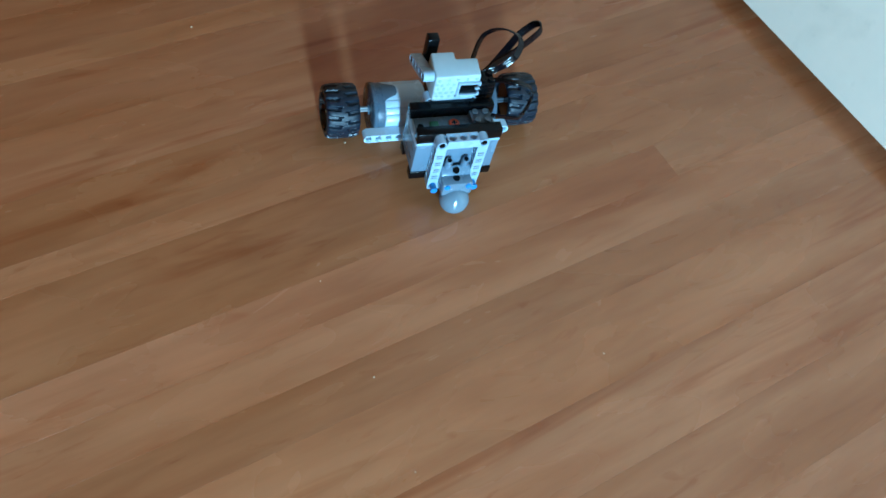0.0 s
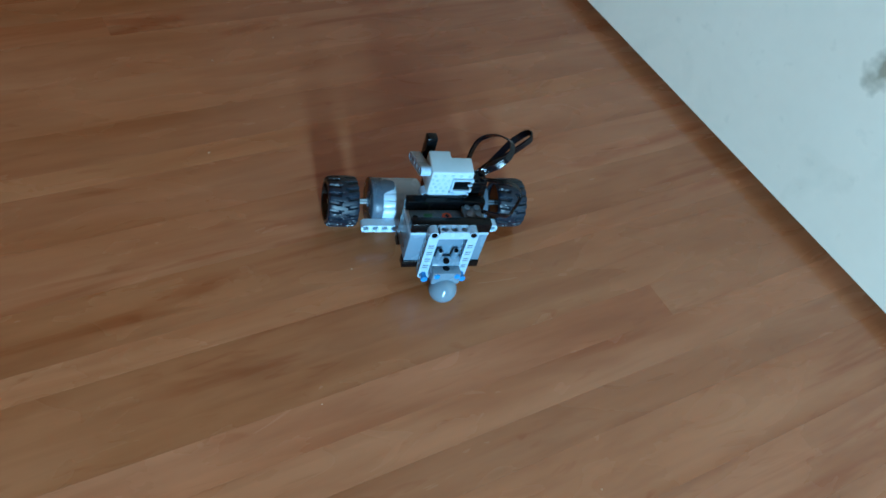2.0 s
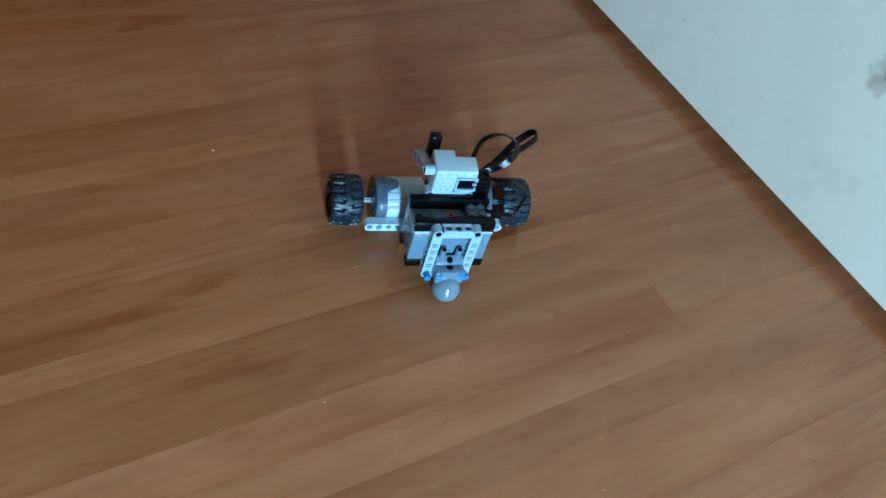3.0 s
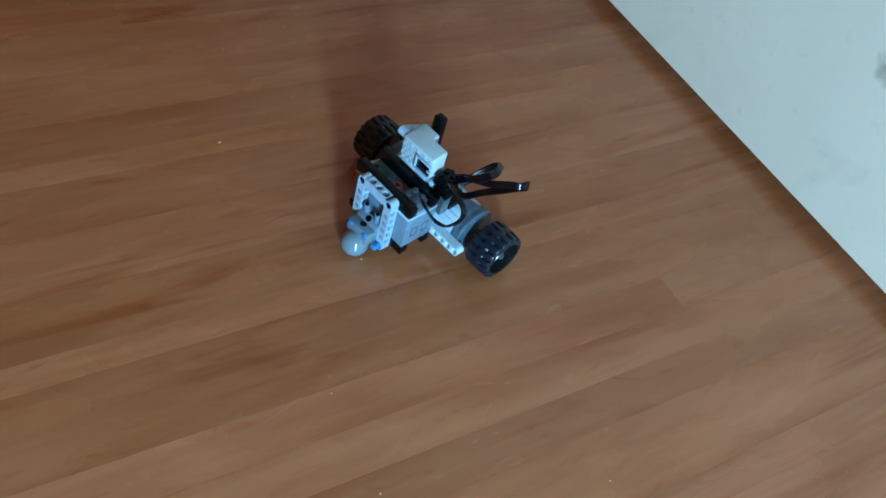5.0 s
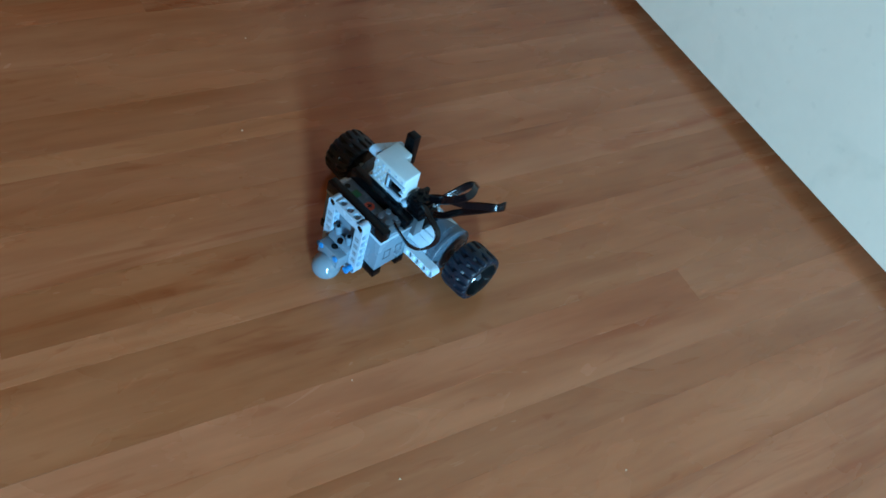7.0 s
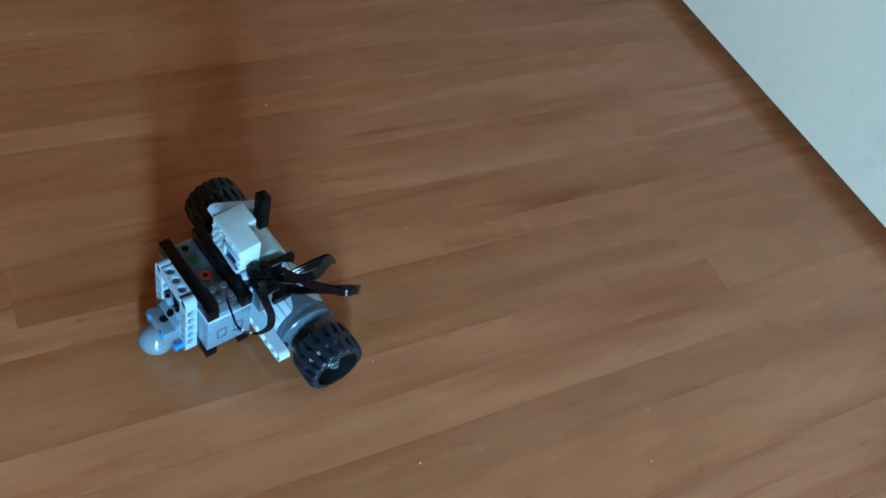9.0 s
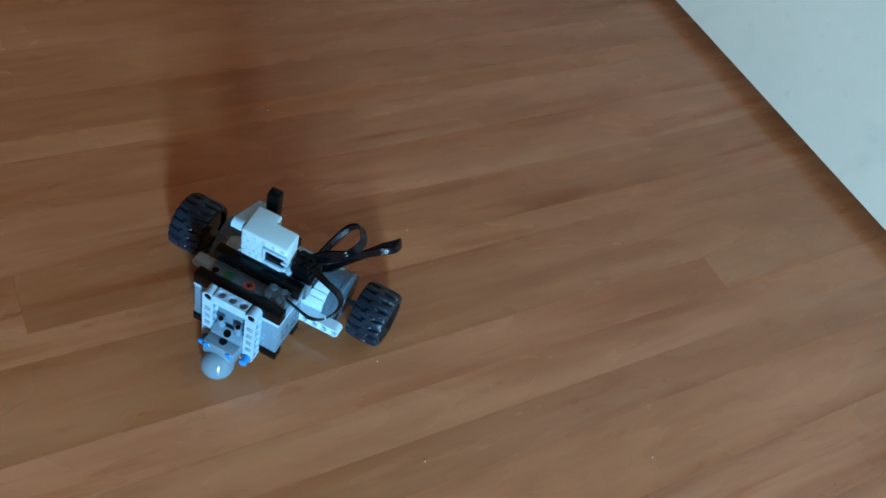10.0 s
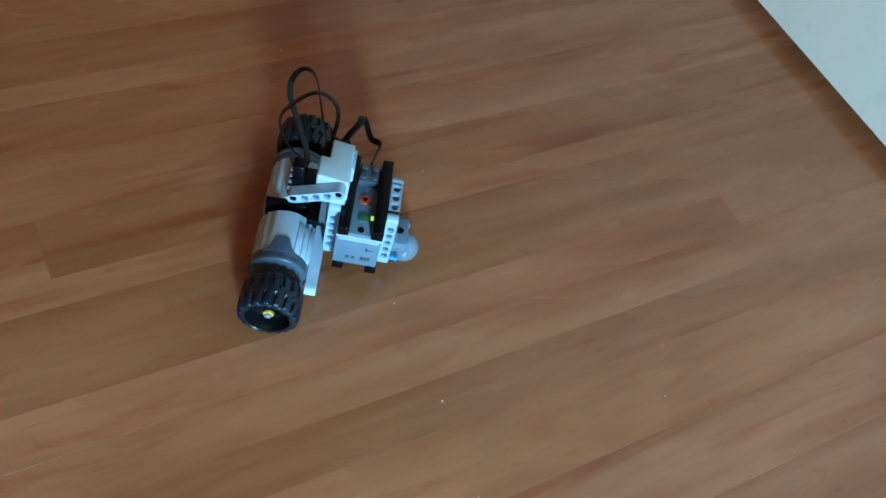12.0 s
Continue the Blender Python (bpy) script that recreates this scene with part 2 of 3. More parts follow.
def hole_cell(bm, m, round_lo=False, round_hi=False, half=0.004, depth=0.004, hole=0.00245, sink=0.0031):
    """One unit of a studless beam: runs along x, hole along y, with a countersunk rim."""
    K = 16
    outer, rim, bore = [], [], []
    for k in range(K):
        t = 2 * math.pi * (k + 0.0) / K
        c, s = math.cos(t), math.sin(t)
        if (c > 1e-6 and round_hi) or (c < -1e-6 and round_lo):
            q = half
        else:
            q = half / max(abs(c), abs(s))
        outer.append((c * q, s * q))
        rim.append((c * sink, s * sink))
        bore.append((c * hole, s * hole))

    def ring(pts, y):
        return [bm.verts.new(m @ Vector((x, y, z))) for x, z in pts]

    rows = [ring(outer, -depth), ring(rim, -depth), ring(rim, -depth + 0.0009), ring(bore, -depth + 0.0009),
            ring(bore, depth - 0.0009), ring(rim, depth - 0.0009), ring(rim, depth), ring(outer, depth)]
    rows.append(rows[0])
    for i, (p, q) in enumerate(zip(rows, rows[1:])):
        for k in range(K):
            if i == 7:
                mid = math.cos(2 * math.pi * (k + 0.5) / K)
                flat = abs(math.sin(2 * math.pi * (k + 0.5) / K)) < 0.70
                if flat and ((mid > 0 and not round_hi and round_hi is not None) or (mid < 0 and not round_lo and round_lo is not None)):
                    continue
            bm.faces.new((p[k], p[(k + 1) % K], q[(k + 1) % K], q[k]))


def beam(bm, m, n):
    """A straight rounded beam of n units, centred on its first hole at the origin of m, along x."""
    for i in range(n):
        hole_cell(bm, m @ Matrix.Translation((0.008 * i, 0, 0)), i == 0, i == n - 1)
    bmesh.ops.remove_doubles(bm, verts=bm.verts, dist=1e-6)


def ribbon(bm, pts, width=0.0042, thick=0.0013, up=(0, 0, 1), steps=10, ribs=3):
    """A flat cable of joined strands swept through the points."""
    P = [Vector(p) * 0.001 for p in pts]
    P = [2 * P[0] - P[1], *P, 2 * P[-1] - P[-2]]
    line = []
    for i in range(1, len(P) - 2):
        a, b, c, d = P[i - 1:i + 3]
        for s in range(steps):
            t = s / steps
            line.append(0.5 * ((2 * b) + (c - a) * t + (2 * a - 5 * b + 4 * c - d) * t * t + (3 * b - a - 3 * c + d) * t ** 3))
    line.append(P[-2])
    ref, rows = Vector(up), []
    for i, p in enumerate(line):
        tan = (line[min(i + 1, len(line) - 1)] - line[max(i - 1, 0)]).normalized()
        side = ref - tan * ref.dot(tan)
        side.normalize()
        ref = side
        nrm = tan.cross(side)
        prof = []
        sw = width / ribs
        for sgn in (1, -1):
            for r in range(ribs):
                for h, w in ((0.7, -0.5), (1.0, -0.2), (1.0, 0.2)):
                    o = (r + 0.5 + w) * sw - width / 2
                    prof.append(p + side * (o * sgn) + nrm * (sgn * h * thick / 2))
        rows.append([bm.verts.new(q) for q in prof])
    n = len(rows[0])
    for p, q in zip(rows, rows[1:]):
        for k in range(n):
            bm.faces.new((p[k], p[(k + 1) % n], q[(k + 1) % n], q[k]))
    bm.faces.new(rows[0])
    bm.faces.new(rows[-1])


def mm(*v):
    return [x * 0.001 for x in v]


# ---- the room ----
def room_box(name, u0, u1, v0, v1, z0, z1, mat, label, category, bevel=0.0):
    bm = bmesh.new()
    box(bm, u0, u1, v0, v1, z0, z1, bevel)
    bmesh.ops.transform(bm, matrix=ROOM, verts=bm.verts)
    ob = new(name, mesh_of(name, bm, mat))
    return tagged(ob, label, category, kind="structure")


FACE_U, GAP_Z = 0.0175, 0.014  # the white face stands over a shallow recess


def build_room():
    U, V0, V1, H, T = ROOM_U, ROOM_V0, ROOM_V1, ROOM_H, 0.12
    room_box("wall_east", -T, FACE_U, V0 - T, V1 + T, GAP_Z, H, M_WALL, "white painted wall with faint scuffs, ending above the floor", "wall", 0.0008)
    # solid strip backs the recess; the shade there is put into its colour
    room_box("trim", -T, -0.060, V0 - T, V1 + T, -0.004, GAP_Z - 0.001, M_GAP, "dark strip closing the recess under the white wall, coloured for its shade", "trim")
    # added surfaces out of view that throw warm light back on the floor
    room_box("bounce_wall_west", U, U + T, V0 - T, V1 + T, 0, H, M_BOUNCE_OCHRE, "added unseen wall, ochre to bounce warm light", "wall")
    room_box("bounce_wall_north", 0, U, V0 - T, V0, 0, H, M_BOUNCE_BROWN, "added unseen wall, brown to bounce warm light", "wall")
    room_box("ceiling", -T, U + T, V0 - T, V1 + T, H, H + 0.1, M_BOUNCE_CEIL, "added unseen ceiling, ochre to bounce warm light", "ceiling")
    bm = bmesh.new()
    box(bm, 0, WIN_U0, V1, V1 + T, 0, H)
    box(bm, WIN_U1, U, V1, V1 + T, 0, H)
    box(bm, WIN_U0, WIN_U1, V1, V1 + T, 0, WIN_Z0)
    box(bm, WIN_U0, WIN_U1, V1, V1 + T, WIN_Z1, H)
    bmesh.ops.transform(bm, matrix=ROOM, verts=bm.verts)
    tagged(new("unseen_wall_south", mesh_of("unseen_wall_south", bm, M_BOUNCE_OCHRE)), "added unseen wall, ochre to bounce warm light, with a narrow glazed door", "wall", kind="structure")
    win = tagged(new("window_1"), "narrow glazed balcony door with a white frame", "window", kind="structure")
    for name, a in (("window_frame", (WIN_U0, WIN_U0 + 0.025, WIN_Z0, WIN_Z1)), ("window_frame", (WIN_U1 - 0.025, WIN_U1, WIN_Z0, WIN_Z1)),
                    ("window_frame", (WIN_U0 + 0.025, WIN_U1 - 0.025, WIN_Z0, WIN_Z0 + 0.04)), ("window_frame", (WIN_U0 + 0.025, WIN_U1 - 0.025, WIN_Z1 - 0.04, WIN_Z1))):
        bm = bmesh.new()
        box(bm, a[0], a[1], V1 + 0.05, V1 + 0.10, a[2], a[3], 0.004)
        bmesh.ops.transform(bm, matrix=ROOM, verts=bm.verts)
        part(name, bm, M_FRAME, win)
    bm = bmesh.new()
    box(bm, WIN_U0 + 0.02, WIN_U1 - 0.02, V1 + 0.07, V1 + 0.076, WIN_Z0 + 0.03, WIN_Z1 - 0.03)
    bmesh.ops.transform(bm, matrix=ROOM, verts=bm.verts)
    part("pane", bm, M_GLASS, win).visible_shadow = False


build_room()


# ---- the toy vehicle: x along the axle, y towards the ball, millimetres over the floor ----
robot = tagged(new("toy_vehicle"), "grey and black building-brick robot car on the laminate floor", "toy robot")
AXLE_Z = 21.6
AXLE_Y = -1.6


def b_part(name, mat, parent, boxes, label="", bevel=0.5):
    bm = bmesh.new()
    for b in boxes:
        box(bm, *mm(*b), bevel * 0.001)
    return part(name, bm, mat, parent, label)


def build_battery():
    body = b_part("battery_box", M_GREY, robot, [(-32, 32, 34.2, 65.8, 24, 55)], "light grey battery box with printed marks", 0.8)
    b_part("lid", M_PALE, body, [(-32.4, 32.4, 33.9, 66.1, 55, 58)], "pale grey battery box lid", 0.7)
    # panel takes a darker grey than the lid for shade between the bars
    b_part("panel", M_GREY, body, [(-30, 30, 42.5, 57.5, 57.8, 58.6)], "grey control panel, toned down for the shade between the bars", 0.3)
    b_part("button", M_GREEN, body, [(12, 19, 47, 53.5, 58.4, 59.8)], "green power button", 0.6)
    bm = bmesh.new()
    rod(bm, mm(0, 50, 58.4), mm(0, 50, 60.0), 0.0042, 20, 0.0006)
    part("dial", bm, M_ORANGE, body, "orange-red speed dial")
    b_part("dial_slot", M_BLACK, body, [(-0.7, 0.7, 48, 52, 59.6, 60.3), (-2, 2, 49.3, 50.7, 59.6, 60.25)], "dark cross slot", 0.1)
    bm = bmesh.new()
    rod(bm, mm(26, 50.3, 58.4), mm(26, 50.3, 58.8), 0.0024, 16)
    part("socket", bm, M_BLACK, body, "round black socket")
    b_part("indicator", M_LED, body, [(12.8, 16.6, 55.8, 57.7, 58.4, 59.0)], "lit green indicator light", 0.3)
    for s in (1, -1):
        x = 32.25 * s
        marks = [(43, 45.5, 31, 34), (47, 49.5, 31, 34), (53.5, 56, 30.5, 35), (56.4, 58.2, 31, 34.6), (58.6, 60.2, 30.5, 35)] if s > 0 else [(40, 47, 33, 43), (52, 59, 33, 43)]
        for y0, y1, z0, z1 in marks:
            a, c = min(x, x - 0.3 * s), max(x, x - 0.3 * s)
            if s > 0:
                b_part("print", M_PRINT, body, [(a, c, y0, y1, z0, z1)], "", 0.05)
            else:
                b_part("rim", M_CAP, body, [(a, c, y0, y1, z0, z0 + 1), (a, c, y0, y1, z1 - 1, z1), (a, c, y0, y0 + 1, z0 + 1, z1 - 1), (a, c, y1 - 1, y1, z0 + 1, z1 - 1)], "raised square rim", 0.05)
        if s > 0:
            b_part("print", M_PRINT, body, [(31.95, 32.25, 56, 57, 42, 46), (31.95, 32.25, 57, 61, 43.7, 44.4)], "", 0.05)
            b_part("panel", M_PALE, body, [(31.9, 32.12, 36, 64, 52, 54.8)], "", 0.05)
    for y0, y1 in ((58.0, 66.0), (34.2, 42.2)):
        b_part("bar", M_BLACK, robot, [(-32.5, 32.5, y0, y1, 57.9, 67.6)], "black studded bar across the battery box", 0.5)
        b_part("foot_bar", M_BLACK, robot, [(-32.5, 32.5, y0 + 0.4, y1 + 0.4, 16.2, 23.9)], "black bar under the battery box", 0.5)
    plug = b_part("plug", M_DARK, robot, [(-28, -12, 43, 57, 58.5, 65)], "dark grey stacked cable plug", 0.8)
    for i in range(2):
        for j in range(2):
            bm = bmesh.new()
            rod(bm, mm(-24 + 8 * i, 46 + 8 * j, 65), mm(-24 + 8 * i, 46 + 8 * j, 66.8), 0.0024, 14, 0.0003)
            part("stud", bm, M_DARK, plug)


def open_frame(y, mat, label, lift=0.0):
    """A five by seven open frame standing upright, its front at y + 4."""
    bm = bmesh.new()
    for s in (1, -1):
        for k in range(7):
            z = 18 + lift + 8 * k
            up = pose(*mm(16 * s, y, z), 0, 90, 0)
            if k in (0, 6):
                hole_cell(bm, up, k == 6, k == 0)
            else:
                hole_cell(bm, up @ pose(0, 0, 0, 90, 0, 0))
    for k in (-1, 0, 1):
        hole_cell(bm, pose(*mm(8 * k, y, 66 + lift), 90, 0, 0))
        hole_cell(bm, pose(*mm(8 * k, y, 18 + lift), 90, 0, 0))
    return part("frame", bm, mat, robot, label)


def build_frames():
    front = open_frame(70.6, M_PALE, "pale grey open beam frame carrying the ball caster", -2.0)
    for s in (1, -1):
        for k in (1, 2, 3, 4):
            z = 20.5 + 8 * k
            b_part("slot", M_DARK, front, [(16 * s - 2.2, 16 * s + 2.2, 74.52, 74.7, z - 0.9, z + 0.3), (16 * s - 2.2, 16 * s + 2.2, 74.52, 74.7, z - 3.2, z - 2.2)], "", 0.03)
        bm = bmesh.new()
        rod(bm, mm(16 * s, 68, 18), mm(16 * s, 81.0, 18), 0.0024, 14, 0.0003)
        rod(bm, mm(16 * s, 79.1, 18), mm(16 * s, 81.1, 18), 0.0029, 14, 0.0003)
        part("pin", bm, M_BLUE, robot, "blue connector pin")
        bm = bmesh.new()
        rod(bm, mm(6.5 * s, 71.2, 34), mm(6.5 * s, 73.0, 44.5), 0.0028, 14, 0.0004)
        tube = part("tube", bm, M_GREY, robot, "light grey upright tube")
        bm = bmesh.new()
        rod(bm, mm(6.5 * s, 72.9, 44.2), mm(6.5 * s, 73.05, 44.75), 0.0017, 12)
        part("hole", bm, M_BLACK, tube)
        bm = bmesh.new()
        rod(bm, mm(16 * s, 69.4, 64), mm(16 * s, 74.4, 64), 0.0023, 14)
        part("pin", bm, M_BLACK, robot, "black pin end")
    open_frame(30.0, M_PALE, "pale grey open beam frame behind the battery box")
    b_part("backing", M_GREY, robot, [(-11.9, 11.9, 66.2, 68.2, 24, 60)], "light grey plate inside the frame", 0.3)


def build_caster():
    bm = bmesh.new()
    box(bm, *mm(-11.8, 11.8, 66.5, 80, 18.5, 26.5), 0.0008, None)
    part("caster_arm", bm, M_GREY, robot, "light grey caster bracket")
    bm = bmesh.new()
    lean = pose(*mm(0, 72.5, 31), -38, 0, 0)
    box(bm, *mm(-11.8, 11.8, -4, 4, -5, 4), 0.0012, lean)
    strut = part("strut", bm, M_GREY, robot, "light grey sloping strut inside the frame")
    bm = bmesh.new()
    rod(bm, lean @ Vector(mm(0, 0, 3.8)), lean @ Vector(mm(0, 0, 4.25)), 0.0027, 16)
    part("hole", bm, M_BLACK, strut)
    tilt = pose(*mm(0, 79.6, 25.0), 4, 0, 0)
    bm = bmesh.new()
    box(bm, *mm(-11.9, 11.9, -6.5, 6.5, -7, 5.5), 0.0012, tilt)
    block = part("caster_block", bm, M_HOLDER, robot, "slate grey ball holder block")
    bm = bmesh.new()
    rod(bm, tilt @ Vector(mm(0, 0.5, 5.2)), tilt @ Vector(mm(0, 0.5, 5.75)), 0.0029, 16)
    part("hole", bm, M_BLACK, block)
    for x in (-8.4, 8.4):
        bm = bmesh.new()
        rod(bm, tilt @ Vector(mm(x, 5.5, 2.4)), tilt @ Vector(mm(x, 7.4, 2.4)), 0.0025, 14, 0.0003)
        part("pin", bm, M_BLUE, block, "blue pin end")
    bm = bmesh.new()
    bmesh.ops.create_uvsphere(bm, u_segments=32, v_segments=20, radius=0.0117, matrix=pose(*mm(0, 85.4, 11.75)))
    part("ball", bm, M_BALL, robot, "glossy grey caster ball")


def build_motor(s):
    """A drum motor with fluted flanks; s is the side of the axle it drives."""
    inner = 8.0 if s > 0 else 2.5
    m = Matrix.Translation((0, 0, AXLE_Z * 0.001))
    bm = bmesh.new()
    # fluted drum
    K, rows = 72, []
    for a, r in ((inner, 19.0), (inner + 0.8, 20.1), (42.5, 20.1), (42.5, 19.5)):
        ring = []
        for k in range(K):
            t = 2 * math.pi * k / K
            c, q = math.cos(t), math.sin(t)
            rr = r
            deg = (math.degrees(t) % 180)
            if (14 < deg < 62 or 118 < deg < 166) and k % 4 < 2 and a > inner + 0.5:
                rr -= 0.7
            ring.append(bm.verts.new(mm(a * s, rr * c, AXLE_Z + rr * q)))
        rows.append(ring)
    for p, q in zip(rows, rows[1:]):
        for k in range(K):
            bm.faces.new((p[k], p[(k + 1) % K], q[(k + 1) % K], q[k]))
    bm.faces.new(rows[0])
    bm.faces.new(rows[-1])
    motor = part("motor", bm, M_MOTOR, robot, "light grey drum motor with fluted flanks")
    motor.location.y = AXLE_Y * 0.001
    bm = bmesh.new()
    lathe(bm, [(x * 0.001 * s, r * 0.001) for x, r in ((41.5, 20.2), (48, 20.4), (50.5, 19.8), (51.2, 17.6), (51.2, 5), (52, 4.8))], 40, m)
    part("end_cap", bm, M_CAP, motor, "mid grey motor end cap")
    # raised tongues of the cap over the drum
    for ang in (90, 210):
        bm = bmesh.new()
        n = 10
        lo, hi = [], []
        for i in range(n + 1):
            f = i / n * 2 - 1
            t = radians(ang + f * 34)
            reach = 31.0 + 10.8 * min(1, max(0, (abs(f) - 0.36) / 0.35))
            for r, store in ((19.4, lo), (20.8, hi)):
                store.append([bm.verts.new(mm(x * s, r * math.cos(t), AXLE_Z + r * math.sin(t))) for x in (reach, 43.0)])
        for i in range(n):
            bm.faces.new((hi[i][0], hi[i + 1][0], hi[i + 1][1], hi[i][1]))
            bm.faces.new((lo[i][0], lo[i + 1][0], hi[i + 1][0], hi[i][0]))
            bm.faces.new((lo[i][1], lo[i + 1][1], hi[i + 1][1], hi[i][1]))
        for i in (0, n):
            bm.faces.new((lo[i][0], lo[i][1], hi[i][1], hi[i][0]))
        part("tongue", bm, M_CAP, motor, "mid grey cap tongue")
    bm = bmesh.new()
    lathe(bm, [(x * 0.001 * s, r * 0.001) for x, r in ((47.2, 20.3), (47.6, 20.9), (50.0, 20.9), (50.6, 20.3))], 40, m)
    part("ring", bm, M_CAP, motor, "mid grey end ring")
    # flat ribs on the upper front flank
    for k in (-1, 0, 1):
        bm = bmesh.new()
        box(bm, *mm(-12.6, 12.6, -2.45, 2.45, -1.5, 1.0), 0.0003)
        lean = Matrix.Translation(mm(28.6 * s, 0, AXLE_Z)) @ Matrix.Diagonal((s, 1, 1, 1)) @ Matrix.Rotation(radians(-50 + 16.5 * max(0, k)), 4, "X") @ Matrix.Translation(mm(0, -5.4 * min(k, 0), 19.6))
        bmesh.ops.transform(bm, matrix=lean, verts=bm.verts)
        bmesh.ops.recalc_face_normals(bm, faces=bm.faces[:])
        part("rib", bm, M_MOTOR, motor)


def build_wheel(s):
    """Balloon tyre with chevron lugs on a dark dished rim; its own origin is the axle's centre."""
    wheel = new("wheel")
    wheel.parent = robot
    tagged(wheel, "black rubber balloon wheel on a dark rim")
    wheel.matrix_basis = pose(*mm(74 * s, AXLE_Y, AXLE_Z))
    bm = bmesh.new()
    K, LUGS, A = 216, 18, 34

    def smooth(x, lo, hi):
        f = min(1.0, max(0.0, (x - lo) / (hi - lo)))
        return f * f * (3 - 2 * f)

    def lug_height(a, t):
        """Two rows of blocks that reach past the middle and interlock."""
        h = 0.0
        for side in (1, -1):
            x = a * side
            ph = (t / (2 * math.pi) * LUGS + (0.5 if side > 0 else 0.0) - 0.022 * x) % 1.0
            d = abs(ph - 0.5)
            h = max(h, (1 - smooth(d, 0.24, 0.33)) * smooth(x, -4.2, -2.6))
        return h

    rings = []
    for i in range(A + 1):
        f = i / A * 2 - 1
        a = 12.9 * math.sin(f * math.pi / 2)
        base = 16.6 + 2.8 * (1 - abs(f) ** 3.4) ** 0.5
        top = 16.6 + 5.0 * (1 - abs(f) ** 3.0) ** 0.5
        row = []
        for k in range(K):
            t = 2 * math.pi * k / K
            r = base + (top - base) * lug_height(a, t)
            row.append(bm.verts.new(mm(a, r * math.cos(t), r * math.sin(t))))
        rings.append(row)
    for a, r in ((12.4, 16.5), (10.5, 16.3), (-10.5, 16.3), (-12.4, 16.5)):
        rings.append([bm.verts.new(mm(a, r * math.cos(2 * math.pi * k / K), r * math.sin(2 * math.pi * k / K))) for k in range(K)])
    rings.append(rings[0])
    for p, q in zip(rings, rings[1:]):
        for k in range(K):
            bm.faces.new((p[k], p[(k + 1) % K], q[(k + 1) % K], q[k]))
    part("tyre", bm, M_RUBBER, wheel, "black rubber tyre with chunky lugs")
    bm = bmesh.new()
    lathe(bm, [(a * 0.001 * s, r * 0.001) for a, r in ((-11, 16.4), (12.0, 16.4), (12.8, 17.0), (13.5, 16.5), (13.0, 15.5), (3.0, 13.6), (1.5, 5.2), (1.5, 4.6), (7.5, 4.2), (7.5, 2.6))], 40)
    rim = part("rim", bm, M_RIM, wheel, "glossy black dished rim")
    for k in range(6):
        bm = bmesh.new()
        box(bm, *mm(1.2, 4.0, 4, 13.6, -0.8, 0.8), 0.0003, pose(0, 0, 0, 60 * k, 0, 0) @ Matrix.Diagonal((s, 1, 1, 1)))
        part("spoke", bm, M_BLACK, rim)
    bm = bmesh.new()
    rod(bm, mm(7 * s, 0, 0), mm(9.2 * s, 0, 0), 0.0037, 16, 0.0004)
    part("bush", bm, M_YELLOW if s > 0 else M_DARK, wheel, "yellow axle bush" if s > 0 else "dark axle bush")
    bm = bmesh.new()
    a0, a1 = sorted((-24 * s, 11 * s))
    box(bm, *mm(a0, a1, -2.3, 2.3, -0.9, 0.9), 0.0003)
    box(bm, *mm(a0 + 0.1, a1 - 0.1, -0.9, 0.9, -2.3, 2.3), 0.0003)
    part("axle", bm, M_STEEL if s > 0 else M_DARK, wheel, "cross axle")
    return wheel


def build_chassis():
    bm = bmesh.new()
    beam(bm, pose(*mm(-56, 23.0, 18.5)), 15)
    part("beam", bm, M_BEAM, robot, "long light grey beam in front of the motors")
    # added black blocks stand in for the shaded gaps between and over the motors
    b_part("bracket", M_BLACK, robot, [(-2.2, 2.2, -19.5, 19.5, 4, 41)], "added black block for the dark gap between the motors", 1.0)
    b_part("bracket", M_BLACK, robot, [(-14, 14, 12, 25, 37, 43)], "added black block for the dark gap over the motors", 0.8)


SENSOR = pose(*mm(0, 31, 91), 23.3, 0, 0)


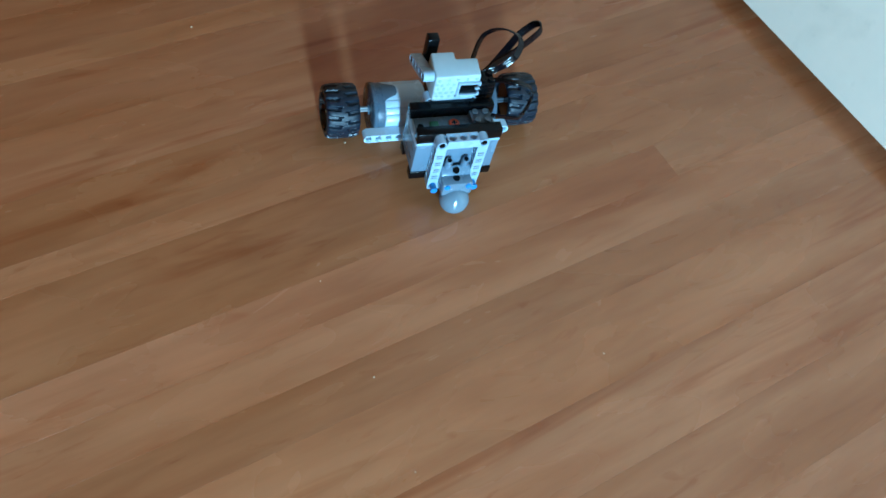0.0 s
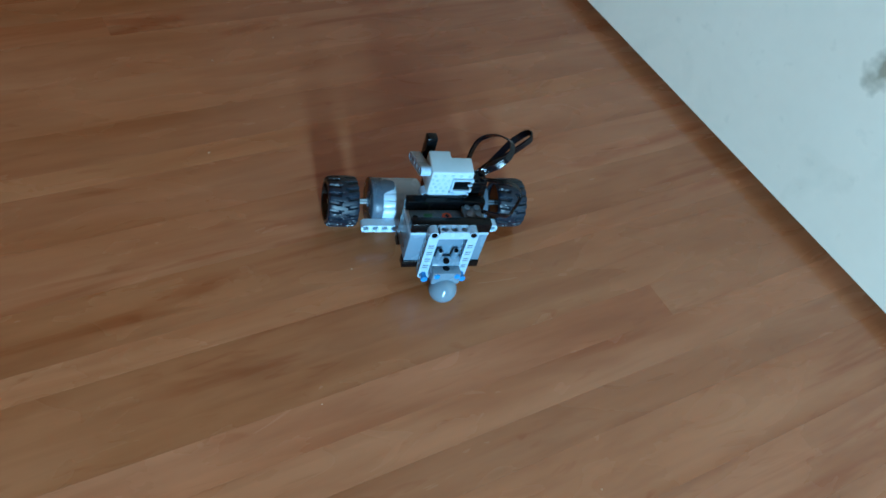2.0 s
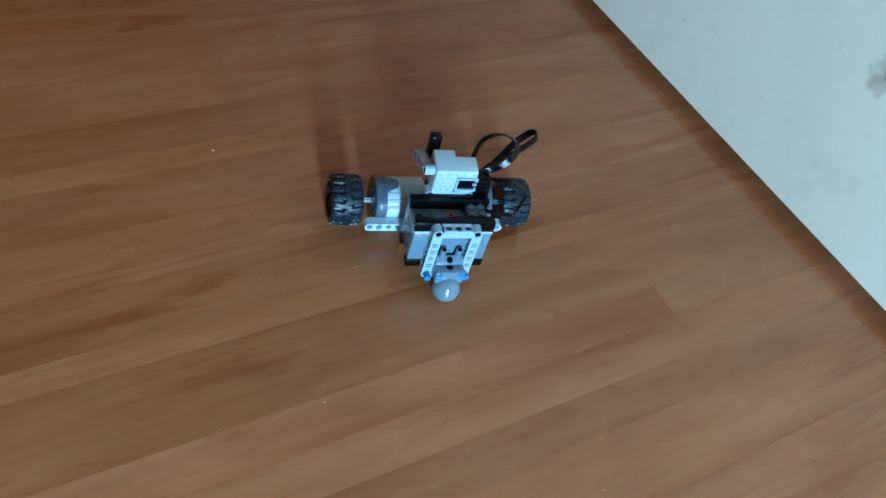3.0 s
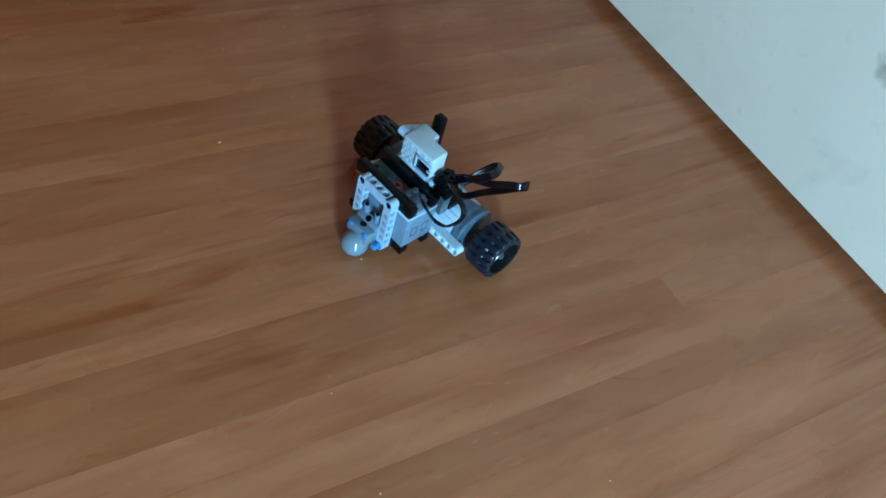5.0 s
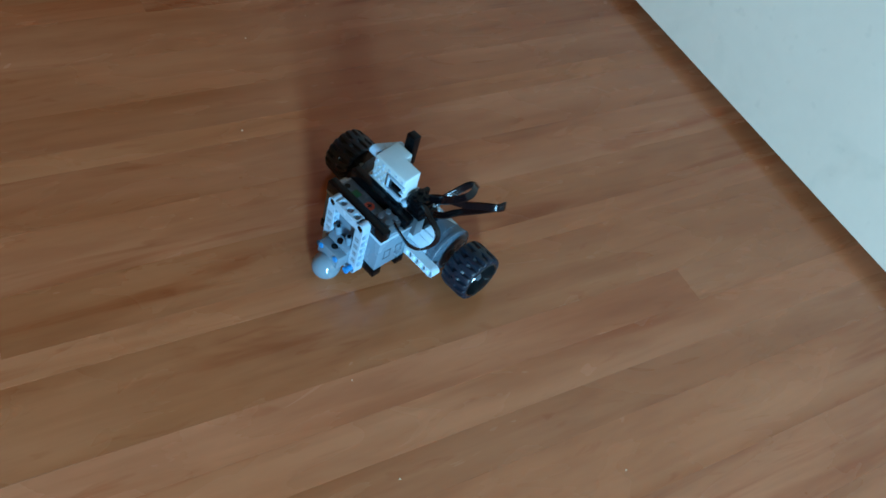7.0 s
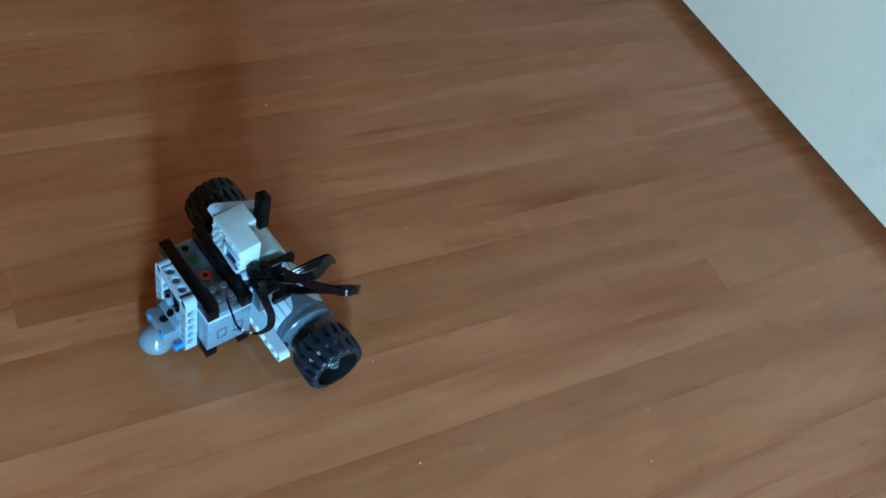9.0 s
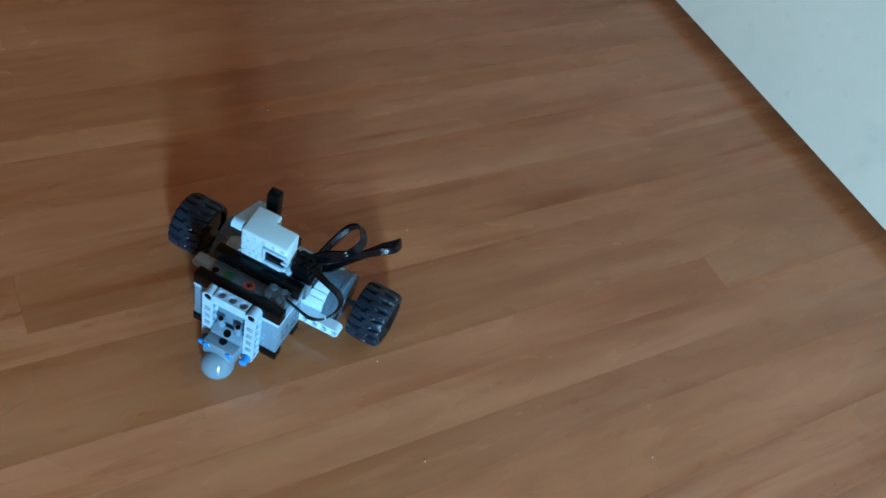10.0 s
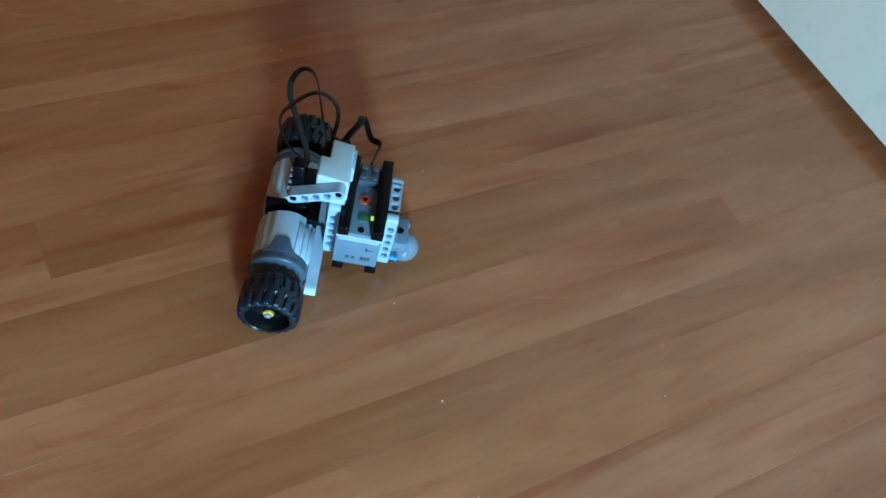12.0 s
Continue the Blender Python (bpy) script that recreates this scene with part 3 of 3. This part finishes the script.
def build_sensor():
    bm = bmesh.new()
    # moulded head with one flat L-shaped top: deep half towards the side arm, shallow half towards the cables
    outline = ((-17.8, 36.5), (-17.8, 21.0), (-1.2, 21.0), (-1.2, 14.8), (16.6, 14.8), (16.6, 36.5))
    low = [bm.verts.new(mm(x, y, 74.5)) for x, y in outline]
    high = [bm.verts.new(mm(x, y, 94.6 + (36.5 - y) * 0.16)) for x, y in outline]
    bm.faces.new(high)
    bm.faces.new(list(reversed(low)))
    for i in range(6):
        k = (i + 1) % 6
        bm.faces.new((low[i], low[k], high[k], high[i]))
    bmesh.ops.recalc_face_normals(bm, faces=bm.faces[:])
    bmesh.ops.bevel(bm, geom=bm.edges[:], offset=0.0014, segments=3, profile=0.5, affect="EDGES")
    box(bm, *mm(-1.0, 16.4, 15.0, 36.3, 69.5, 76.5), 0.0012, None, 2)
    head = part("sensor_head", bm, M_MILK, robot, "milky white plastic sensor housing")
    P = lambda name, mat, boxes, label, bevel: b_part(name, mat, head, boxes, label, bevel)
    P("port", M_PALE, [(-18.4, -1, 36.2, 38.6, 75.2, 76.8), (-18.4, -1, 36.2, 38.6, 87.2, 88.8), (-2.6, -1, 36.2, 38.6, 76.8, 87.2), (-18.4, -16.8, 36.2, 38.6, 76.8, 78.6), (-18.4, -16.8, 36.2, 38.6, 85.4, 87.2), (-18.4, -14.8, 36.2, 38.2, 81.2, 82.8)],
      "pale frame round the cable port", 0.3)
    P("opening", M_BLACK, [(-16.8, -2.6, 36.2, 36.8, 76.8, 87.2)], "black port opening", 0.1)
    P("shelf", M_PALE, [(-15, -5, 34, 37.4, 71.5, 75.5)], "pale ledge under the port", 0.4)
    for i in range(5):
        for z in (91.0,):
            bm = bmesh.new()
            rod(bm, mm(-14.5 + 7 * i, 36.0, z), mm(-14.5 + 7 * i, 37.0, z), 0.0013, 10)
            part("dimple", bm, M_PALE, head)
    for x, z in ((2, 86), (6.5, 87), (11, 86), (15, 87), (4, 82.5), (9, 82), (13.5, 82.5), (2, 78.5), (6.5, 78), (11, 78.5), (15, 78), (4, 74.5), (9, 74), (13.5, 74.5)):
        bm = bmesh.new()
        rod(bm, mm(x, 36.0, z), mm(x, 36.9, z), 0.0012, 10)
        part("dimple", bm, M_PALE, head)
    b_part("neck", M_DARK, robot, [(-15, 14, 20, 33.8, 40, 76)], "dark grey post under the sensor housing", 0.8)
    bm = bmesh.new()
    beam(bm, SENSOR @ pose(*mm(21.3, 0, 0), 0, 0, -90), 5)
    part("arm", bm, M_PALE, robot, "pale grey five-hole beam")
    for k in (0, 4):
        c = SENSOR @ Vector(mm(17, -8 * k, 0))
        bm = bmesh.new()
        rod(bm, c, SENSOR @ Vector(mm(24.9, -8 * k, 0)), 0.0023, 14, 0.0003)
        part("pin", bm, M_BLACK, robot, "black pin end")
    bm = bmesh.new()
    box(bm, *mm(7.5, 16.5, -1.5, 6.5, 72, 102), 0.0012)
    part("bracket", bm, M_BLACK, robot, "black upright angle piece")


def build_cables():
    wide = (0.57, 0.0, 0.82)
    bm = bmesh.new()
    ribbon(bm, [(-24, 22, 73), (-36, 16, 80), (-51, 11, 85), (-59, 8, 89), (-67, 5, 94), (-74, 0, 96), (-75.5, -6, 96), (-74, -11, 92), (-71, -14, 85), (-64, -13, 78), (-56, -8, 71), (-44, 0, 62), (-34, 6, 52), (-26, 6, 46)],
           0.0060, up=wide)
    part("cable", bm, M_CABLE, robot, "looped black ribbon cable").location = mm(-1.5, AXLE_Y - 1.2, 1.5)
    bm = bmesh.new()
    ribbon(bm, [(-24, 6, 56), (-28, -6, 64), (-35, -15, 76), (-42, -15, 83), (-46, -8, 91), (-50, -1, 95.5), (-54, 7, 97), (-53, 15, 96), (-48, 22, 93), (-41, 24, 87), (-33, 23, 80), (-22, 23, 76)],
           0.0060, up=wide)
    part("cable", bm, M_CABLE, robot, "looped black ribbon cable").location = mm(-1.5, AXLE_Y - 1.2, 1.5)
    bm = bmesh.new()
    ribbon(bm, [(-26, 50, 64.5), (-36, 52, 63.5), (-47, 54, 64), (-54, 47, 61), (-60, 41, 71), (-57, 38, 79), (-46, 36.5, 83), (-34, 30, 80), (-22, 25, 76)], 0.0052, up=(0, 0.3, 1))
    part("cable", bm, M_CABLE, robot, "black ribbon cable from the battery plug").location = mm(-1.5, 0, 1.0)
    for i, (x0, x1, y0, y1, z0, z1) in enumerate(((-35, -19.5, 15, 30.5, 62, 69), (-34, -19, 17, 32, 69.5, 76), (-33, -20, 19, 33, 76.5, 81))):
        plug = b_part("plug", M_BLACK, robot, [(x0, x1, y0, y1, z0, z1)], "black stacked cable plug", 1.0)
        if i == 2:
            for a in (-30, -23):
                for c in (22.5, 29.5):
                    bm = bmesh.new()
                    rod(bm, mm(a, c, z1), mm(a, c, z1 + 1.7), 0.0024, 14, 0.0003)
                    part("stud", bm, M_BLACK, plug)
    b_part("post", M_DARK, robot, [(-31, -22, 18, 27, 39.5, 62.2)], "dark grey post under the plugs", 0.5)
    strip = b_part("plug", M_BLACK, robot, [(-31, -6, -6, 16, 39, 45.5)], "black cable plug on the motor", 1.0)
    for i in range(4):
        bm = bmesh.new()
        rod(bm, mm(-9 - 5.6 * i, -5, 45.2), mm(-9 - 5.6 * i, -5, 46.2), 0.0014, 10)
        part("contact", bm, M_PALE, strip, "pale contact pin")


build_battery()
build_frames()
build_caster()
build_motor(1)
build_motor(-1)
WHEEL_L = build_wheel(1)
WHEEL_R = build_wheel(-1)
build_chassis()
build_sensor()
build_cables()


# ---- crumbs on the floor ----
CRUMBS = [(-87.6, 581.3, 1.1), (46.3, 473.4, 0.9), (-107, 709, 0.8), (-55.7, 762.7, 0.8), (75, 271.5, 1.0), (242, 301.5, 0.9), (34.5, 344, 0.7), (103.4, 207, 0.7)]


def build_crumbs():
    rnd = random.Random(8)
    for x, y, r in CRUMBS:
        bm = bmesh.new()
        bmesh.ops.create_icosphere(bm, subdivisions=1, radius=r * 0.0009)
        for v in bm.verts:
            v.co *= rnd.uniform(0.7, 1.15)
            v.co.z *= 0.6
        low = min(v.co.z for v in bm.verts)
        ob = new("crumb", mesh_of("crumb", bm, M_CRUMB))
        ob.matrix_basis = pose(x / 1000, y / 1000, -low, 0, 0, rnd.uniform(0, 360))
        tagged(ob, "tiny pale crumb lying on the laminate floor", "crumb", "crumbs on the floor")


build_crumbs()


# ---- floor strips ----
SEAMS = [-0.915, -0.853, -0.792, -0.757, -0.726, -0.664, -0.606, -0.561, -0.538, -0.484, -0.430, -0.379, -0.356, -0.287, -0.2515, -0.216, -0.181, -0.121, -0.065, -0.005, 0.056, 0.117]
JOINTS = {-0.287: [0.211], -0.757: [0.555], -0.430: [0.75]}
TONES = {-0.792: (0.90, 0.90), -0.757: (0.90, 1.04), -0.726: (0.94, 0.94), -0.664: (0.97, 0.97), -0.606: (0.94, 0.94), -0.561: (1.07, 1.07),
         -0.538: (0.97, 0.97), -0.484: (1.02, 1.02), -0.430: (0.98, 1.0), -0.379: (1.09, 1.09), -0.356: (0.97, 0.97), -0.287: (0.97, 1.10),
         -0.2515: (1.06, 1.06), -0.216: (0.97, 0.97), -0.181: (1.07, 1.07), -0.121: (1.04, 1.04), -0.065: (1.0, 1.0)}


def build_floor():
    floor = new("floor", None)
    tagged(floor, "glossy cherry-toned laminate floor in narrow strips", "floor", kind="structure")
    rnd = random.Random(5)

    def strip(u0, u1, v0, v1, tone):
        bm = bmesh.new()
        g = 0.00003
        w, h = (u1 - u0) / 2 - g, (v1 - v0) / 2 - g
        box(bm, -w, w, -h, h, -0.008, 0.0, 0.00003, None, 1)
        bmesh.ops.delete(bm, geom=[f for f in bm.faces if f.calc_center_median().z < -0.0079], context="FACES")
        ob = new("plank", mesh_of("plank", bm, M_WOOD))
        ob.parent = floor
        ob.matrix_basis = ROOM @ Matrix.Translation(((u0 + u1) / 2, (v0 + v1) / 2, 0))
        ob.color = (*tone, 1)

    for v0, v1 in zip(SEAMS, SEAMS[1:]):
        cuts = JOINTS.get(v0)
        if cuts is None:
            cuts = [rnd.uniform(0.95, 1.15)]
        us = [-0.058, *cuts]
        while us[-1] < 1.3:
            us.append(us[-1] + rnd.uniform(0.7, 0.95))
        us[-1] = ROOM_U - 0.1
        for u0, u1 in zip(us, us[1:]):
            near, far = TONES.get(v0, (1.0, 1.0))
            k = (near if u0 < 0 else far) * rnd.uniform(0.985, 1.015)
            strip(u0, u1, v0, v1, (k, k * rnd.uniform(0.985, 1.015), k * rnd.uniform(0.97, 1.02)))
    # the rest of the floor, out of view
    bm = bmesh.new()
    for u0, u1, v0, v1 in ((ROOM_U - 0.1, ROOM_U, SEAMS[0], SEAMS[-1]), (-0.058, ROOM_U, ROOM_V0, SEAMS[0]), (-0.058, ROOM_U, SEAMS[-1], ROOM_V1)):
        v = v0
        while v < v1 - 0.001:
            w = min(0.06, v1 - v)
            box(bm, u0, u1, v, v + w - 0.0003, -0.008, -0.0001)
            v += w
    rest = part("planks", bm, M_WOOD, floor, "more laminate strips", smooth=False)
    rest.matrix_basis = ROOM
    tagged(rest, kind="stuff")
    bm = bmesh.new()
    box(bm, -0.1, ROOM_U + 0.1, ROOM_V0 - 0.1, ROOM_V1 + 0.1, -0.03, -0.0085)
    sub = part("underlay", bm, M_GAP, floor, "dark underlay in the joints", smooth=False)
    sub.matrix_basis = ROOM


build_floor()


# ---- motion ----
ROBOT_ROWS = [
    (0, 112.0, 502.9, 193.1), (0.8, 112.0, 502.9, 193.1), (0.9, 106.9, 523.9, 192.5), (1, 102.5, 541.3, 191.9), (1.1, 102.5, 541.3, 191.9), (4.1, 102.5, 541.3, 191.9),
    (4.2, 102.1, 541.1, 177.9), (4.3, 101.2, 540.9, 163.2), (4.7, 101.3, 540.6, 162.6), (4.8, 100.5, 540.4, 143.6), (4.9, 100.1, 540.3, 133.9), (5, 100.1, 540.2, 133.9),
    (6.4, 100.1, 540.2, 133.9), (6.5, 89.9, 528.1, 135.5), (6.6, 65.2, 501.6, 135.5), (6.7, 64.3, 500.4, 135.4), (7, 62.8, 498.7, 135.6), (7.1, 48.6, 483.9, 135.5),
    (7.2, 24.0, 458.6, 135.0), (7.3, 22.8, 457.3, 135.1), (7.6, 22.8, 457.3, 135.1), (7.7, 7.4, 442.2, 134.7), (7.8, -14.4, 420.7, 133.7), (7.9, -14.7, 419.7, 133.8),
    (8.2, -12.6, 419.8, 134.0), (8.3, -26.4, 406.3, 133.3), (8.4, -49.8, 383.0, 132.2), (8.5, -49.7, 382.4, 132.1), (9.6, -49.7, 382.4, 132.1), (9.7, -47.8, 386.4, 140.1),
    (9.8, -43.8, 393.4, 156.9), (9.9, -43.7, 394.6, 159.0), (10.3, -45.0, 397.2, 158.3), (10.4, -45.8, 395.0, 179.8), (10.5, -46.6, 394.0, 193.6), (10.6, -46.6, 394.0, 193.6),
    (10.9, -46.6, 394.0, 193.6), (11, -49.2, 391.9, 199.6), (11.1, -49.0, 390.7, 221.6), (11.2, -49.4, 390.1, 230.4), (11.6, -49.4, 390.1, 230.4), (11.7, -49.2, 389.9, 242.9),
    (11.8, -49.1, 389.5, 266.2), (11.9, -49.7, 389.7, 269.1), (12, -49.7, 389.7, 269.1),
]


def motions():
    walk(robot, [(t, pose(x / 1000, y / 1000, 0, 0, 0, a)) for t, x, y, a in ROBOT_ROWS])
    # each wheel rolls by the ground that its tread covers
    for wheel, s in ((WHEEL_L, 1), (WHEEL_R, -1)):
        rows, turn, last = [], 0.0, None
        for t, x, y, a in ROBOT_ROWS:
            spot = (x + 74 * s * math.cos(radians(a)), y + 74 * s * math.sin(radians(a)))
            if last:
                fwd = (-math.sin(radians((a + last[2]) / 2)), math.cos(radians((a + last[2]) / 2)))
                step = (spot[0] - last[0]) * fwd[0] + (spot[1] - last[1]) * fwd[1]
                whole = -math.degrees(step / 21.6)
                n = int(abs(whole) // 60) + 1
                for i in range(1, n):
                    f = i / n
                    rows.append((last[3] + (t - last[3]) * f, turn + whole * f))
                turn += whole
            rows.append((t, turn))
            last = (*spot, a, t)
        walk(wheel, [(t, pose(74 * s / 1000, AXLE_Y / 1000, AXLE_Z / 1000, r, 0, 0)) for t, r in rows])


motions()
